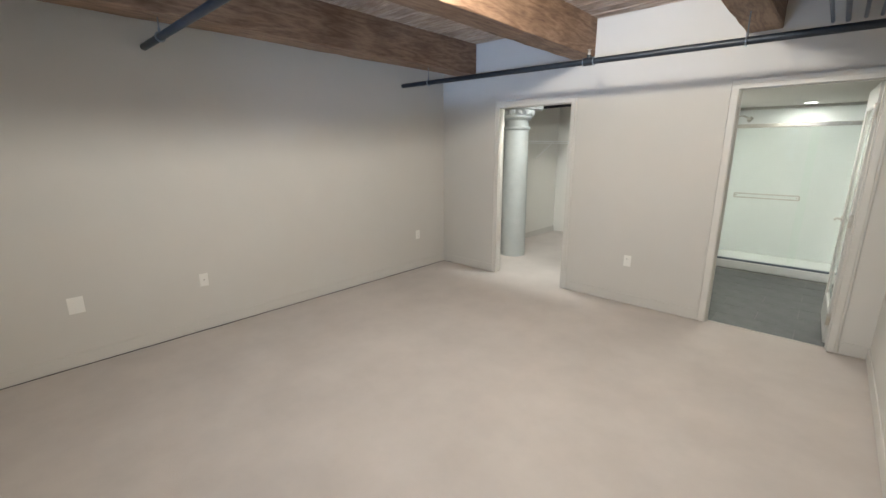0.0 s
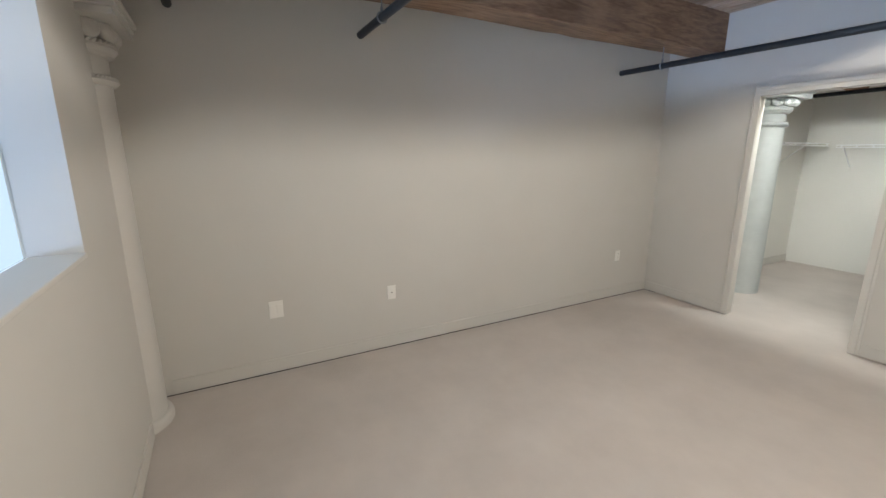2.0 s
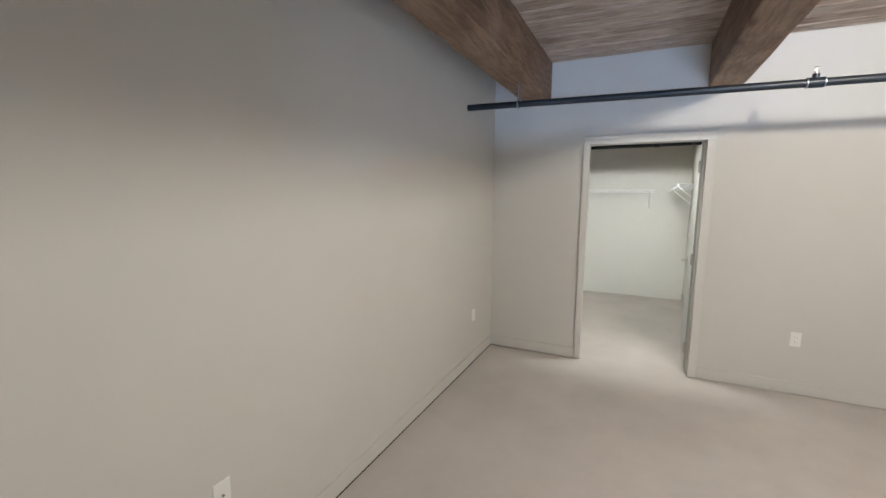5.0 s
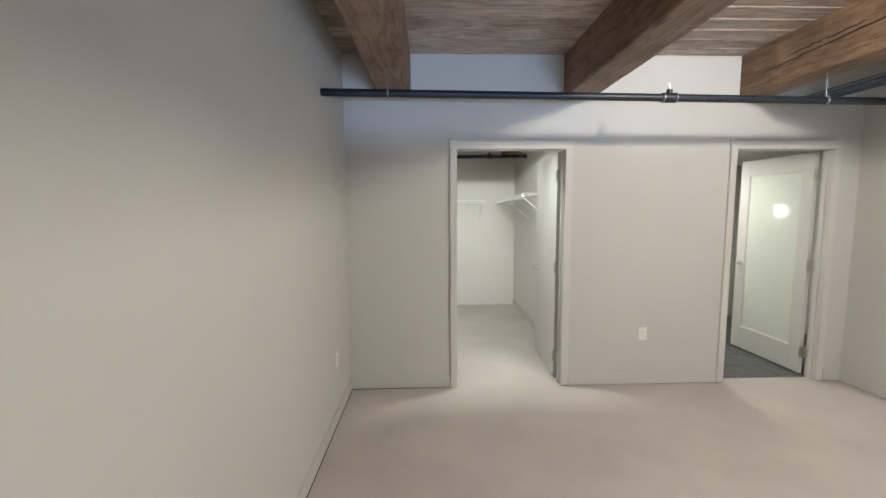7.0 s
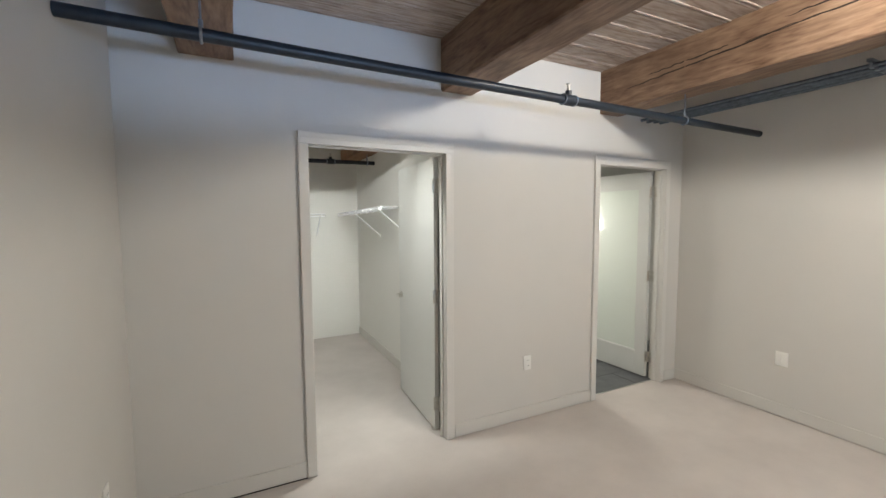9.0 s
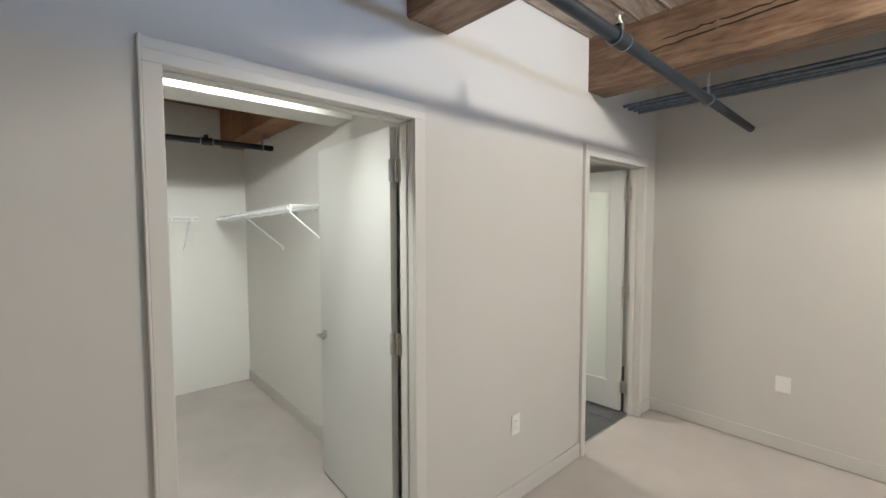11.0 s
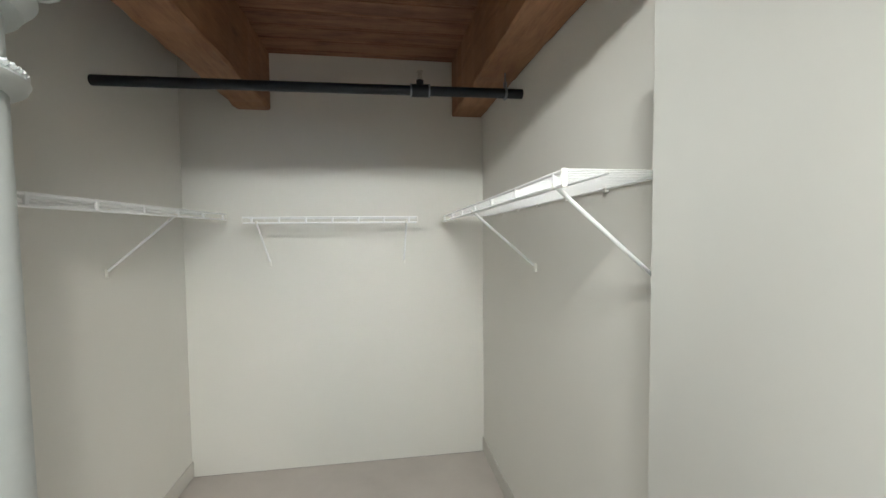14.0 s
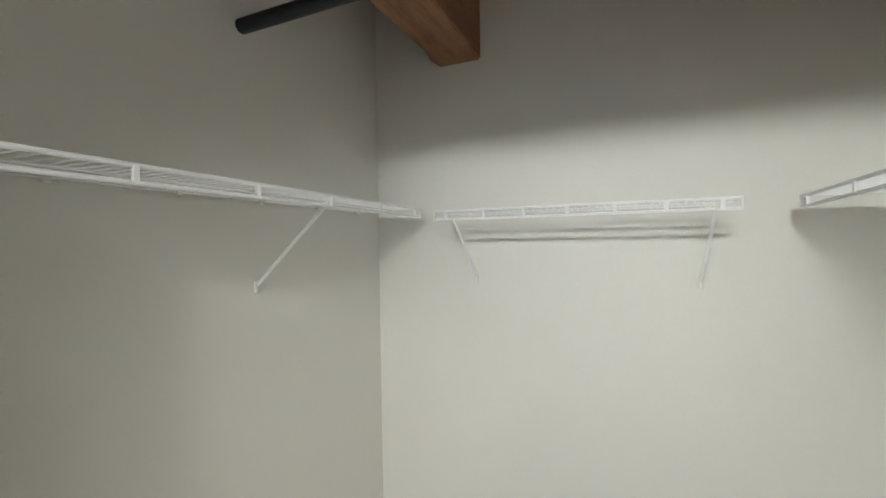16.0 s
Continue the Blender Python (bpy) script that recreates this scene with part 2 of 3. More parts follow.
structure("wall_south", boxes((WEST - T, WX0, SOUTH - 0.175, SOUTH, 0, CEIL + 0.1), (WX1, EAST + T, SOUTH - 0.175, SOUTH, 0, CEIL + 0.1),
          (WX0, WX1, SOUTH - 0.175, SOUTH, 0, WZ0), (WX0, WX1, SOUTH - 0.175, SOUTH, WZ1, CEIL + 0.1)), PAINT, "beige painted wall with a deep window opening", "wall")
structure("closet_wall_west", boxes((CW - T, CW, NORTH2, CN, 0, CCEIL + 0.2)), PALEPAINT, "pale beige closet wall carrying a wire shelf", "wall")
structure("closet_wall_east", boxes((CE, CE + T, NORTH2, CN, 0, CCEIL + 0.2)), PALEPAINT, "pale beige closet wall carrying a wire shelf", "wall")
structure("closet_wall_north", boxes((CW - T, CE + T, CN, CN + T, 0, CCEIL + 0.2)), PALEPAINT, "pale beige wall at the back of the closet", "wall")
structure("closet_soffit", boxes((CW, CE, 4.925, 5.17, 2.245, CCEIL + 0.1), bevel=0.004), PALEPAINT, "boxed-in girder painted beige across the closet", "soffit")
structure("bath_wall_west", boxes((BW - T, BW, NORTH2, BN, 0, BCEIL + 0.1)), PAINT, "pale bathroom wall", "wall")
structure("bath_wall_east", boxes((BE, BE + T, NORTH2, BN, 0, BCEIL + 0.1)), PAINT, "pale bathroom wall", "wall")
structure("bath_wall_north", boxes((BW - T, BE + T, BN, BN + T, 0, BCEIL + 0.1)), PAINT, "pale bathroom wall behind the shower", "wall")
structure("bath_ceiling", boxes((BW, BE, NORTH2, BN, BCEIL, BCEIL + 0.1)), PAINT, "flat pale painted bathroom ceiling", "ceiling")


def plank_ceiling(name, x0, x1, y0, y1, z, wide, mat, label):
    bm = bmesh.new()
    y = y0
    while y < y1 - 0.02:
        w = min(wide, y1 - y)
        drop = random.uniform(0, 0.003)
        box(bm, x0, x1, y + 0.004, y + w - 0.004, z - drop, z + 0.04, bevel=0.003)
        box(bm, x0, x1, y + 0.0055, y + 0.014, z - drop - 0.004, z + 0.01, bevel=0.003)
        box(bm, x0, x1, y + w - 0.022, y + w - 0.0055, z - drop - 0.005, z + 0.01, bevel=0.004)
        y += w
    box(bm, x0, x1, y0, y1, z + 0.02, z + 0.09)
    return structure(name, bm, mat, label, "ceiling")


plank_ceiling("ceiling", WEST, EAST, SOUTH, NORTH, CEIL, 0.172, BOARD, "exposed plank ceiling of weathered fir boards")
plank_ceiling("closet_ceiling", CW, CE, NORTH2, CN, CCEIL, 0.16, CLOSETBOARD, "exposed reddish fir plank ceiling over the closet")


def baseboard(x0, x1, y0, y1):
    bm = boxes((x0, x1, y0, y1, 0.005, 0.105), bevel=0.003)
    return structure("baseboard", bm, PAINT, "low beige painted baseboard along the wall", "baseboard")


D = 0.010
baseboard(WEST, WEST + D, -0.66, NORTH)
baseboard(WEST + D, A0 - 0.024, NORTH - D, NORTH)
baseboard(A1 + 0.055, B0 - 0.05, NORTH - D, NORTH)
baseboard(B1 + 0.055, EAST - D, NORTH - D, NORTH)
baseboard(EAST - D, EAST, SOUTH, NORTH)
baseboard(-3.24, EAST - D, SOUTH, SOUTH + D)
baseboard(CE - D, CE, NORTH2 + 0.06, CN)
baseboard(CW, CW + D, NORTH2, CN)
baseboard(CW + D, A0 - 0.06, NORTH2, NORTH2 + D)


# ---------------------------------------------------------------- door frames
def door_frame(name, x0, x1, label):
    f = thing(name, label, "door frame", ((x0 + x1) / 2, NORTH, 0), "", "structure")
    c = (x0 + x1) / 2

    def p(n, *bs, bevel=0.003):
        part(n, boxes(*[(a - c, b - c, y0 - NORTH, y1 - NORTH, z0, z1) for a, b, y0, y1, z0, z1 in bs], bevel=bevel), TRIM, f)
    w = 0.05
    wl, lap = (0.015, 0.036) if x0 == A0 else (w, 0.004)
    p("casing", (x0 - wl, x0 + lap, NORTH - 0.016, NORTH, 0.004, HEAD - 0.014))
    p("casing", (x1 - 0.014, x1 + 0.032, NORTH - 0.016, NORTH, 0.004, HEAD - 0.014), (x1 + 0.032, x1 + w, NORTH - 0.009, NORTH, 0.004, HEAD + 0.022))
    p("head_casing", (x0 - wl, x1 + 0.032, NORTH - 0.016, NORTH, HEAD - 0.014, HEAD + 0.022), (x0 - wl, x1 + w, NORTH - 0.011, NORTH, HEAD + 0.022, HEAD + 0.058))
    p("backband", (x0 - wl - 0.008, x0 - wl, NORTH - 0.022, NORTH, 0.004, HEAD + 0.058))
    p("jamb", (x0, x0 + 0.012, NORTH + 0.001, NORTH2, 0.002, HEAD - 0.019))
    p("jamb", (x1 - 0.013, x1, NORTH + 0.001, NORTH2 - 0.018, 0.002, HEAD - 0.019))
    p("head_jamb", (x0, x1, NORTH + 0.001, NORTH2, HEAD - 0.012, HEAD))
    p("door_stop", (x0 + 0.012, x0 + 0.018, NORTH + 0.04, NORTH + 0.078, 0.002, HEAD - 0.031))
    p("door_stop", (x1 - 0.024, x1 - 0.013, NORTH + 0.04, NORTH + 0.078, 0.002, HEAD - 0.031))
    p("head_stop", (x0 + 0.018, x1 - 0.018, NORTH + 0.04, NORTH + 0.078, HEAD - 0.020, HEAD - 0.012))
    return f


door_frame("door_frame_1", A0, A1, "beige painted closet door frame with moulded casing")
door_frame("door_frame_2", B0, B1, "beige painted bathroom door frame with moulded casing")


def hinge(parent, z, hx):
    """Butt hinge: a knuckle between a leaf on the door's edge and a leaf on the jamb."""
    bm = rods(((hx, -0.004, z - 0.051), (hx, -0.004, z + 0.051), 0.007), sides=10)
    box(bm, hx - 0.034, hx, 0.003, 0.006, z - 0.051, z + 0.051, bevel=0.001)
    box(bm, hx - 0.001, hx + 0.002, -0.066, 0.002, z - 0.051, z + 0.051, bevel=0.001)
    for dz in (-0.034, 0.0, 0.034):
        rod(bm, (hx - 0.017, 0.001, z + dz), (hx - 0.017, 0.004, z + dz), 0.0045, 8)
    return part("hinge", bm, STEEL, parent, "brushed steel butt hinge", True)


def lever(parent, x, y, z, side):
    """Round rose and a lever that points back towards the hinges."""
    bm = rods(((x, y, z), (x + side * 0.010, y, z), 0.027), ((x + side * 0.010, y, z), (x + side * 0.05, y, z), 0.010), sides=20)
    rod(bm, (x + side * 0.046, y + 0.008, z), (x + side * 0.052, y - 0.10, z + 0.002), 0.009, 12)
    return part("lever_handle", bm, STEEL, parent, "brushed steel lever handle", True)


# closet door: flat slab, swung fully into the closet; local y runs from the hinges to the free edge
cd = thing("door_1", "plain pale painted closet door standing open into the closet", "door", (A1 - 0.002, NORTH2 + 0.012, 0))
cd.matrix_world = pose(A1 - 0.002, NORTH2 + 0.012, 0, 0, 0, -3.0)
part("door_leaf", boxes((-0.034, 0.002, 0.016, 0.862, 0.014, 2.047), bevel=0.002), DOORWHITE, cd)
for hz in (0.22, 1.035, 1.845):
    hinge(cd, hz, -0.014)
lever(cd, -0.034, 0.80, 0.92, -1)
lever(cd, 0.002, 0.80, 0.92, 1)
part("latch_plate", boxes((-0.029, -0.004, 0.861, 0.864, 0.89, 0.95)), STEEL, cd)

# bathroom door: white frame with one full obscured pane, swung into the bathroom
bd = thing("door_2", "white framed bathroom door with frosted glass standing open", "door", (B1, NORTH2 + 0.012, 0))
bd.matrix_world = pose(B1 - 0.002, NORTH2 + 0.012, 0, 0, 0, 2.0)
L = 0.85
st = 0.115
part("stile", boxes((-0.038, -0.002, 0.008, 0.008 + st, 0.014, 2.047), bevel=0.002), DOORWHITE, bd)
part("stile", boxes((-0.038, -0.002, L - st, L, 0.014, 2.047), bevel=0.002), DOORWHITE, bd)
part("top_rail", boxes((-0.038, -0.002, 0.008 + st, L - st, 1.89, 2.047), bevel=0.002), DOORWHITE, bd)
part("bottom_rail", boxes((-0.038, -0.002, 0.008 + st, L - st, 0.014, 0.25), bevel=0.002), DOORWHITE, bd)
part("pane", boxes((-0.025, -0.015, 0.008 + st, L - st, 0.25, 1.89)), FROST, bd, "pale green frosted glass pane")
bead = bmesh.new()
for y0, y1, z0, z1 in ((0.123, 0.131, 0.25, 1.89), (L - st - 0.008, L - st, 0.25, 1.89), (0.131, L - st - 0.008, 0.25, 0.258), (0.131, L - st - 0.008, 1.882, 1.89)):
    box(bead, -0.034, -0.0255, y0, y1, z0, z1, bevel=0.001)
part("glazing_bead", bead, DOORWHITE, bd)
for hz in (0.22, 1.03, 1.85):
    hinge(bd, hz, -0.014)
lever(bd, -0.038, 0.79, 0.95, -1)
lever(bd, -0.002, 0.79, 0.95, 1)


# ---------------------------------------------------------------- timber beams
def beam(name, x0, x1, y0, y1, z0, z1, mat, label, seed, group):
    """A sawn timber, a little uneven along its edges, with its arrises knocked off."""
    rnd = random.Random(seed)
    n = 26
    bm = bmesh.new()
    c = 0.006
    rings = []
    for i in range(n + 1):
        y = y0 + (y1 - y0) * i / n
        a, b, e = (rnd.uniform(-0.004, 0.004) for _ in range(3))
        c1, c2 = c + rnd.uniform(-0.003, 0.006), c + rnd.uniform(-0.003, 0.006)
        pts = [(x0 + a, z1), (x0 + a, z0 + e + c1), (x0 + a + c1, z0 + e), (x1 + b - c2, z0 + e), (x1 + b, z0 + e + c2), (x1 + b, z1)]
        rings.append([bm.verts.new((px, y, pz)) for px, pz in pts])
    for r, s in zip(rings, rings[1:]):
        for k in range(6):
            j = (k + 1) % 6
            bm.faces.new((r[k], r[j], s[j], s[k]))
    bm.faces.new(rings[0])
    bm.faces.new(list(reversed(rings[-1])))
    return tagged(part(name, bm, mat), label, "beam", group)


def check_crack(parent, x, y0, y1, z0, z1, seed):
    """A drying crack: a thin, wandering dark wedge let into the beam's side."""
    rnd = random.Random(seed)
    bm = bmesh.new()
    n = 22
    top, bot = [], []
    for i in range(n + 1):
        u = i / n
        y, z = y0 + (y1 - y0) * u, z0 + (z1 - z0) * u + rnd.uniform(-0.005, 0.005)
        h = 0.0038 * math.sin(math.pi * u) ** 0.6 * rnd.uniform(0.5, 1.2) + 0.0006
        top.append(bm.verts.new((x - 0.0035, y, z + h)))
        bot.append(bm.verts.new((x - 0.0035, y, z - h)))
    for i in range(n):
        bm.faces.new((top[i], top[i + 1], bot[i + 1], bot[i]))
    ext = bmesh.ops.extrude_face_region(bm, geom=list(bm.faces))
    bmesh.ops.translate(bm, vec=(0.012, 0, 0), verts=[v for v in ext["geom"] if isinstance(v, bmesh.types.BMVert)])
    part("drying_crack", bm, CRACK, parent, "long dark drying crack in the timber")


BG = "beams across the bedroom ceiling"
b1 = beam("timber_beam", -3.41, -3.15, SOUTH, NORTH, 2.475, CEIL, BEAM, "heavy sawn fir beam stained brown next to the wall", 3, BG)
b2 = beam("timber_beam", -1.885, -1.645, SOUTH, NORTH, 2.475, CEIL, BEAM, "heavy sawn fir beam stained brown under the planks", 4, BG)
b3 = beam("timber_beam", -0.40, -0.17, SOUTH, NORTH, 2.475, CEIL, BEAM, "heavy sawn fir beam with a long drying crack", 5, BG)
for y0, y1, z0, z1, seed in ((2.55, 3.82, 2.672, 2.605, 8), (1.1, 2.95, 2.715, 2.655, 9), (0.3, 2.2, 2.65, 2.69, 10), (2.2, 2.75, 2.735, 2.715, 11), (3.05, 3.6, 2.675, 2.66, 12)):
    check_crack(b3, -0.40, y0, y1, z0, z1, seed)
beam("timber_beam", -3.26, -3.06, 5.172, CN, 2.36, CCEIL, CLOSETBEAM, "reddish fir beam over the closet", 6, "beams over the closet")
beam("timber_beam", -1.875, -1.672, 5.172, CN, 2.36, CCEIL, CLOSETBEAM, "reddish fir beam over the closet beside the wall", 7, "beams over the closet")


# ---------------------------------------------------------------- sprinkler pipes and conduits
def sprinkler_pipe(label, a, b, r, tees, hangers, top, group):
    a, b = Vector(a), Vector(b)
    ob = thing("sprinkler_pipe", label, "pipe", tuple(a), group)
    d = b - a
    u = d.normalized()
    part("pipe", rods(((0, 0, 0), tuple(d), r), sides=20), PIPE, ob, "", True)
    for s in tees:
        p = d * s
        bm = rods((p - u * 0.042, p + u * 0.042, r * 1.28), (p, p + Vector((0, 0, r * 2.1)), r * 0.75), sides=18)
        tee = part("tee_fitting", bm, PIPE, ob, "black threaded tee", True)
        for k in (-1, 1):
            part("collar", rods((p + u * 0.040 * k, p + u * 0.047 * k, r * 1.36), sides=18), GALV, tee, "", True)
        q = p + Vector((0, 0, r * 2.1))
        hd = rods((q, q + Vector((0, 0, 0.012)), 0.012), (q + Vector((0.009, 0, 0.01)), q + Vector((0.005, 0, 0.04)), 0.003),
                  (q + Vector((-0.009, 0, 0.01)), q + Vector((-0.005, 0, 0.04)), 0.003), (q, q + Vector((0, 0, 0.036)), 0.0035), sides=10)
        rod(hd, q + Vector((0, 0, 0.04)), q + Vector((0, 0, 0.043)), 0.016, 14)
        part("sprinkler_head", hd, BRASS, tee, "upright pale metal sprinkler head", True)
    for s, htop in hangers:
        p = d * s
        bm = bmesh.new()
        n = 18
        for i in range(n):
            t0, t1 = 2 * math.pi * i / n, 2 * math.pi * (i + 1) / n
            rr = r + 0.004
            rod(bm, p + Vector((0, rr * math.cos(t0), rr * math.sin(t0))), p + Vector((0, rr * math.cos(t1), rr * math.sin(t1))), 0.006, 6)
        rod(bm, p + Vector((0, 0, r)), p + Vector((0, 0, htop - a.z - p.z)), 0.0045, 8)
        rod(bm, p + Vector((0, 0, r)), p + Vector((0, 0, r + 0.03)), 0.009, 8)
        part("pipe_hanger", bm, GALV, ob, "galvanised ring hanger on a threaded rod", True)
    return ob


PG = "sprinkler pipes under the beams"
sprinkler_pipe("black painted sprinkler pipe hung under the beams", (WEST + 0.002, 3.335, 2.323), (EAST - 0.002, 3.405, 2.285), 0.025, (0.525,), ((0.098, 2.477), (0.775, 2.477)), 0, PG)
sprinkler_pipe("black painted sprinkler pipe running into the wall", (WEST + 0.002, 0.715, 2.352), (EAST - 0.002, 0.715, 2.352), 0.025, (), ((0.098, 2.477), (0.775, 2.477)), 0, PG)
sprinkler_pipe("black painted sprinkler pipe running into the wall", (WEST + 0.002, -0.405, 2.385), (EAST - 0.002, -0.405, 2.385), 0.025, (), ((0.098, 2.477), (0.775, 2.477)), 0, PG)
sprinkler_pipe("black sprinkler pipe hung across the closet", (CW + 0.001, 6.315, 2.245), (CE - 0.001, 6.315, 2.262), 0.0235, (0.735,), ((0.955, 2.362),), 0, "")


def conduit_rack():
    ob = thing("conduit_rack", "grey steel conduits clamped side by side below the ceiling", "conduit", (0.27, 0, 2.47))
    for x, r, z in ((-0.16, 0.012, 0.0), (-0.08, 0.015, -0.003), (0.01, 0.012, 0.0), (0.09, 0.012, 0.0)):
        part("conduit", rods(((x, SOUTH, z), (x, NORTH, z), r), sides=14), CONDUIT, ob, "", True)
    for y in (0.4, 2.55):
        part("strut", boxes((-0.20, 0.13, y - 0.012, y + 0.012, 0.016, 0.034), bevel=0.003), GALV, ob, "slotted steel strut")
        part("hanger_rod", rods(((0.12, y, 0.03), (0.12, y, CEIL - 2.47), 0.005), sides=8), GALV, ob)
        for x in (-0.16, -0.08, 0.01, 0.09):
            part("strap", boxes((x - 0.018, x + 0.018, y - 0.009, y + 0.009, -0.019, 0.016), bevel=0.005), GALV, ob)
    return ob


conduit_rack()


# ---------------------------------------------------------------- cast-iron columns
def column(cx, cy, label, top, k=0.0, ab=0.078, slim=0.0):
    ob = thing("cast_iron_column", label, "column", (cx, cy, 0), "cast-iron columns")
    if k == 0:
        part("base", lathe([(0.225, 0), (0.225, 0.03), (0.215, 0.05), (0.20, 0.06)]), COLUMN, ob, "", True)
    part("shaft", lathe([(0.196 - slim, 0.0 if k else 0.06), (0.194 - slim, 0.6), (0.189 - slim, 1.3), (0.184 - slim, 1.885 - k)], sides=56), COLUMN, ob, "", True)
    part("necking_ring", lathe([(0.184 - slim, 1.883 - k), (0.198 - slim, 1.888 - k), (0.210 - slim, 1.897 - k), (0.214 - slim, 1.906 - k), (0.208 - slim, 1.914 - k), (0.198 - slim, 1.918 - k), (0.184 - slim, 1.93 - k)], sides=56), COLUMN, ob, "", True)
    part("neck", lathe([(0.183 - slim, 1.925 - k), (0.182 - slim, 2.04 - k)], sides=48), COLUMN, ob, "", True)
    part("upper_ring", lathe([(0.184 - slim, 2.02 - k), (0.206 - slim, 2.026 - k), (0.212 - slim, 2.038 - k), (0.216 - slim, 2.04 - k), (0.228 - slim, 2.054 - k), (0.222 - slim, 2.070 - k), (0.20 - slim, 2.08 - k), (0.17 - slim, 2.09 - k)], sides=56), COLUMN, ob, "", True)
    # twisted-rope beads on both rings
    for r, z, s, n in ((0.204 - slim, 1.919 - k, 0.0095, 60), (0.220 - slim, 2.076 - k, 0.012, 52)):
        bm = bmesh.new()
        for i in range(n):
            t = 2 * math.pi * i / n
            m = Matrix.Translation((r * math.cos(t), r * math.sin(t), z)) @ Matrix.Rotation(t, 4, "Z") @ Matrix.Rotation(0.6, 4, "X") @ Matrix.Diagonal((1.0, 1.35, 0.8, 1))
            bmesh.ops.create_icosphere(bm, subdivisions=1, radius=s, matrix=m)
        part("rope_moulding", bm, COLUMN, ob, "twisted rope moulding", True)
    part("bell", lathe([(0.17, 2.085 - k), (0.178, 2.10 - k), (0.19, top - ab - 0.025), (0.22, top - ab + 0.003)]), COLUMN, ob, "", True)
    # ring of curled leaves below the abacus
    leaf = bmesh.new()
    bmesh.ops.create_icosphere(leaf, subdivisions=4, radius=1.0)
    z0, z1 = 2.083 - k, top - ab + 0.012
    for v in leaf.verts:
        x, y, z = v.co
        ribs = 1.0 + 0.10 * math.cos(y * 12.0) * (1.0 - z * z)
        hang = 0.014 * (0.6 - z) if z < 0.6 else 0.0
        v.co = (0.196 + (0.043 + slim * 0.6) * x * ribs + hang, 0.064 * y * (0.86 + 0.14 * z), (z0 + z1) / 2 + (z1 - z0) / 2 * z)
    lm = mesh("capital_leaf", leaf, COLUMN, True)
    for i in range(12):
        o = new("capital_leaf", lm)
        o.parent = ob
        o.rotation_euler = (0, 0, 2 * math.pi * (i + 0.5) / 12)
        if i == 0:
            o["label"] = "curled leaf of the capital"
    slabs = bmesh.new()
    for h, z0, z1 in ((0.268, top - ab, top - ab * 0.6), (0.282, top - ab * 0.6, top - ab * 0.28), (0.297, top - ab * 0.28, top)):
        box(slabs, -h, h, -h, h, z0, z1 - 0.0005, bevel=0.003)
    part("abacus", slabs, COLUMN, ob, "stepped square abacus")
    return ob


column(-3.172, 5.045, "leaf-capital cast-iron column painted pale grey under the soffit", 2.244, 0.052, 0.13, 0.013)
c2 = column(-3.45, -0.86, "cast-iron column painted beige half set into the wall", 2.244)
COLBEIGE = PAINT
for o in c2.children:
    if o.data:
        o.data = o.data.copy()
        o.data.materials[0] = COLBEIGE

# ---------------------------------------------------------------- window
w = thing("window_1", "wide window pane full of bright pale daylight", "window", (0, SOUTH - 0.16, 0), "", "structure")
part("window_sill", boxes((WX0, WX1, 0.0, 0.168, WZ0 + 0.001, WZ0 + 0.02), bevel=0.004), TRIM, w)
pane = part("pane", boxes((WX0, WX1, -0.008, -0.002, WZ0 + 0.02, WZ1)), GLASS, w)
pane.visible_shadow = False
bm = boxes((-60, 30, SOUTH - 8.02, SOUTH - 8.0, -8, 20))
structure("backdrop", bm, SKYCARD, "plain bright pale blue sky outside the window", "sky")


# ---------------------------------------------------------------- wall plates
def plate(label, x, y, z, turn, wide=0.072, kind="outlet", high=0.115):
    """Local -y faces the room."""
    ob = thing("outlet" if kind == "outlet" else "wall_plate", label, "outlet" if kind == "outlet" else "wall plate", (x, y, z))
    ob.matrix_world = pose(x, y, z, 0, 0, turn)
    part("cover", boxes((-wide / 2, wide / 2, -0.006, 0, -high / 2, high / 2), bevel=0.0025), PLASTIC, ob)
    if kind == "outlet":
        for dz in (-0.02, 0.02):
            s = part("socket", boxes((-0.017, 0.017, -0.009, -0.006, dz - 0.014, dz + 0.014), bevel=0.002), PLASTIC, ob)
            part("slot", boxes((-0.008, -0.006, -0.0095, -0.0085, dz - 0.004, dz + 0.006), (0.006, 0.008, -0.0095, -0.0085, dz - 0.004, dz + 0.005)), SLOT, s)
    elif kind == "coax":
        part("jack", rods(((0, -0.006, 0), (0, -0.013, 0), 0.006), sides=12), STEEL, ob, "threaded coaxial jack", True)
        part("jack_hole", rods(((0, -0.013, 0), (0, -0.0135, 0), 0.004), sides=10), SLOT, ob)
    else:
        for dx in (-0.023, 0.023):
            part("insert", boxes((dx - 0.017, dx + 0.017, -0.009, -0.006, -0.034, 0.034), bevel=0.002), PLASTIC, ob)
    return ob


plate("white duplex outlet on the beige wall near the corner", WEST, 3.535, 0.465, 90)
plate("white coaxial wall plate on the beige wall", WEST, 0.888, 0.467, 90, 0.072, "coax")
plate("wide white double wall plate on the beige wall", WEST, 0.015, 0.478, 90, 0.095, "double", 0.125)
plate("white duplex outlet between the two doorways", -1.135, NORTH, 0.458, 0)
plate("wide white wall plate beside the bathroom corner", EAST, 3.16, 0.473, -90, 0.088, "double")
plate("white duplex outlet below the window", -1.94, SOUTH, 0.50, 180)


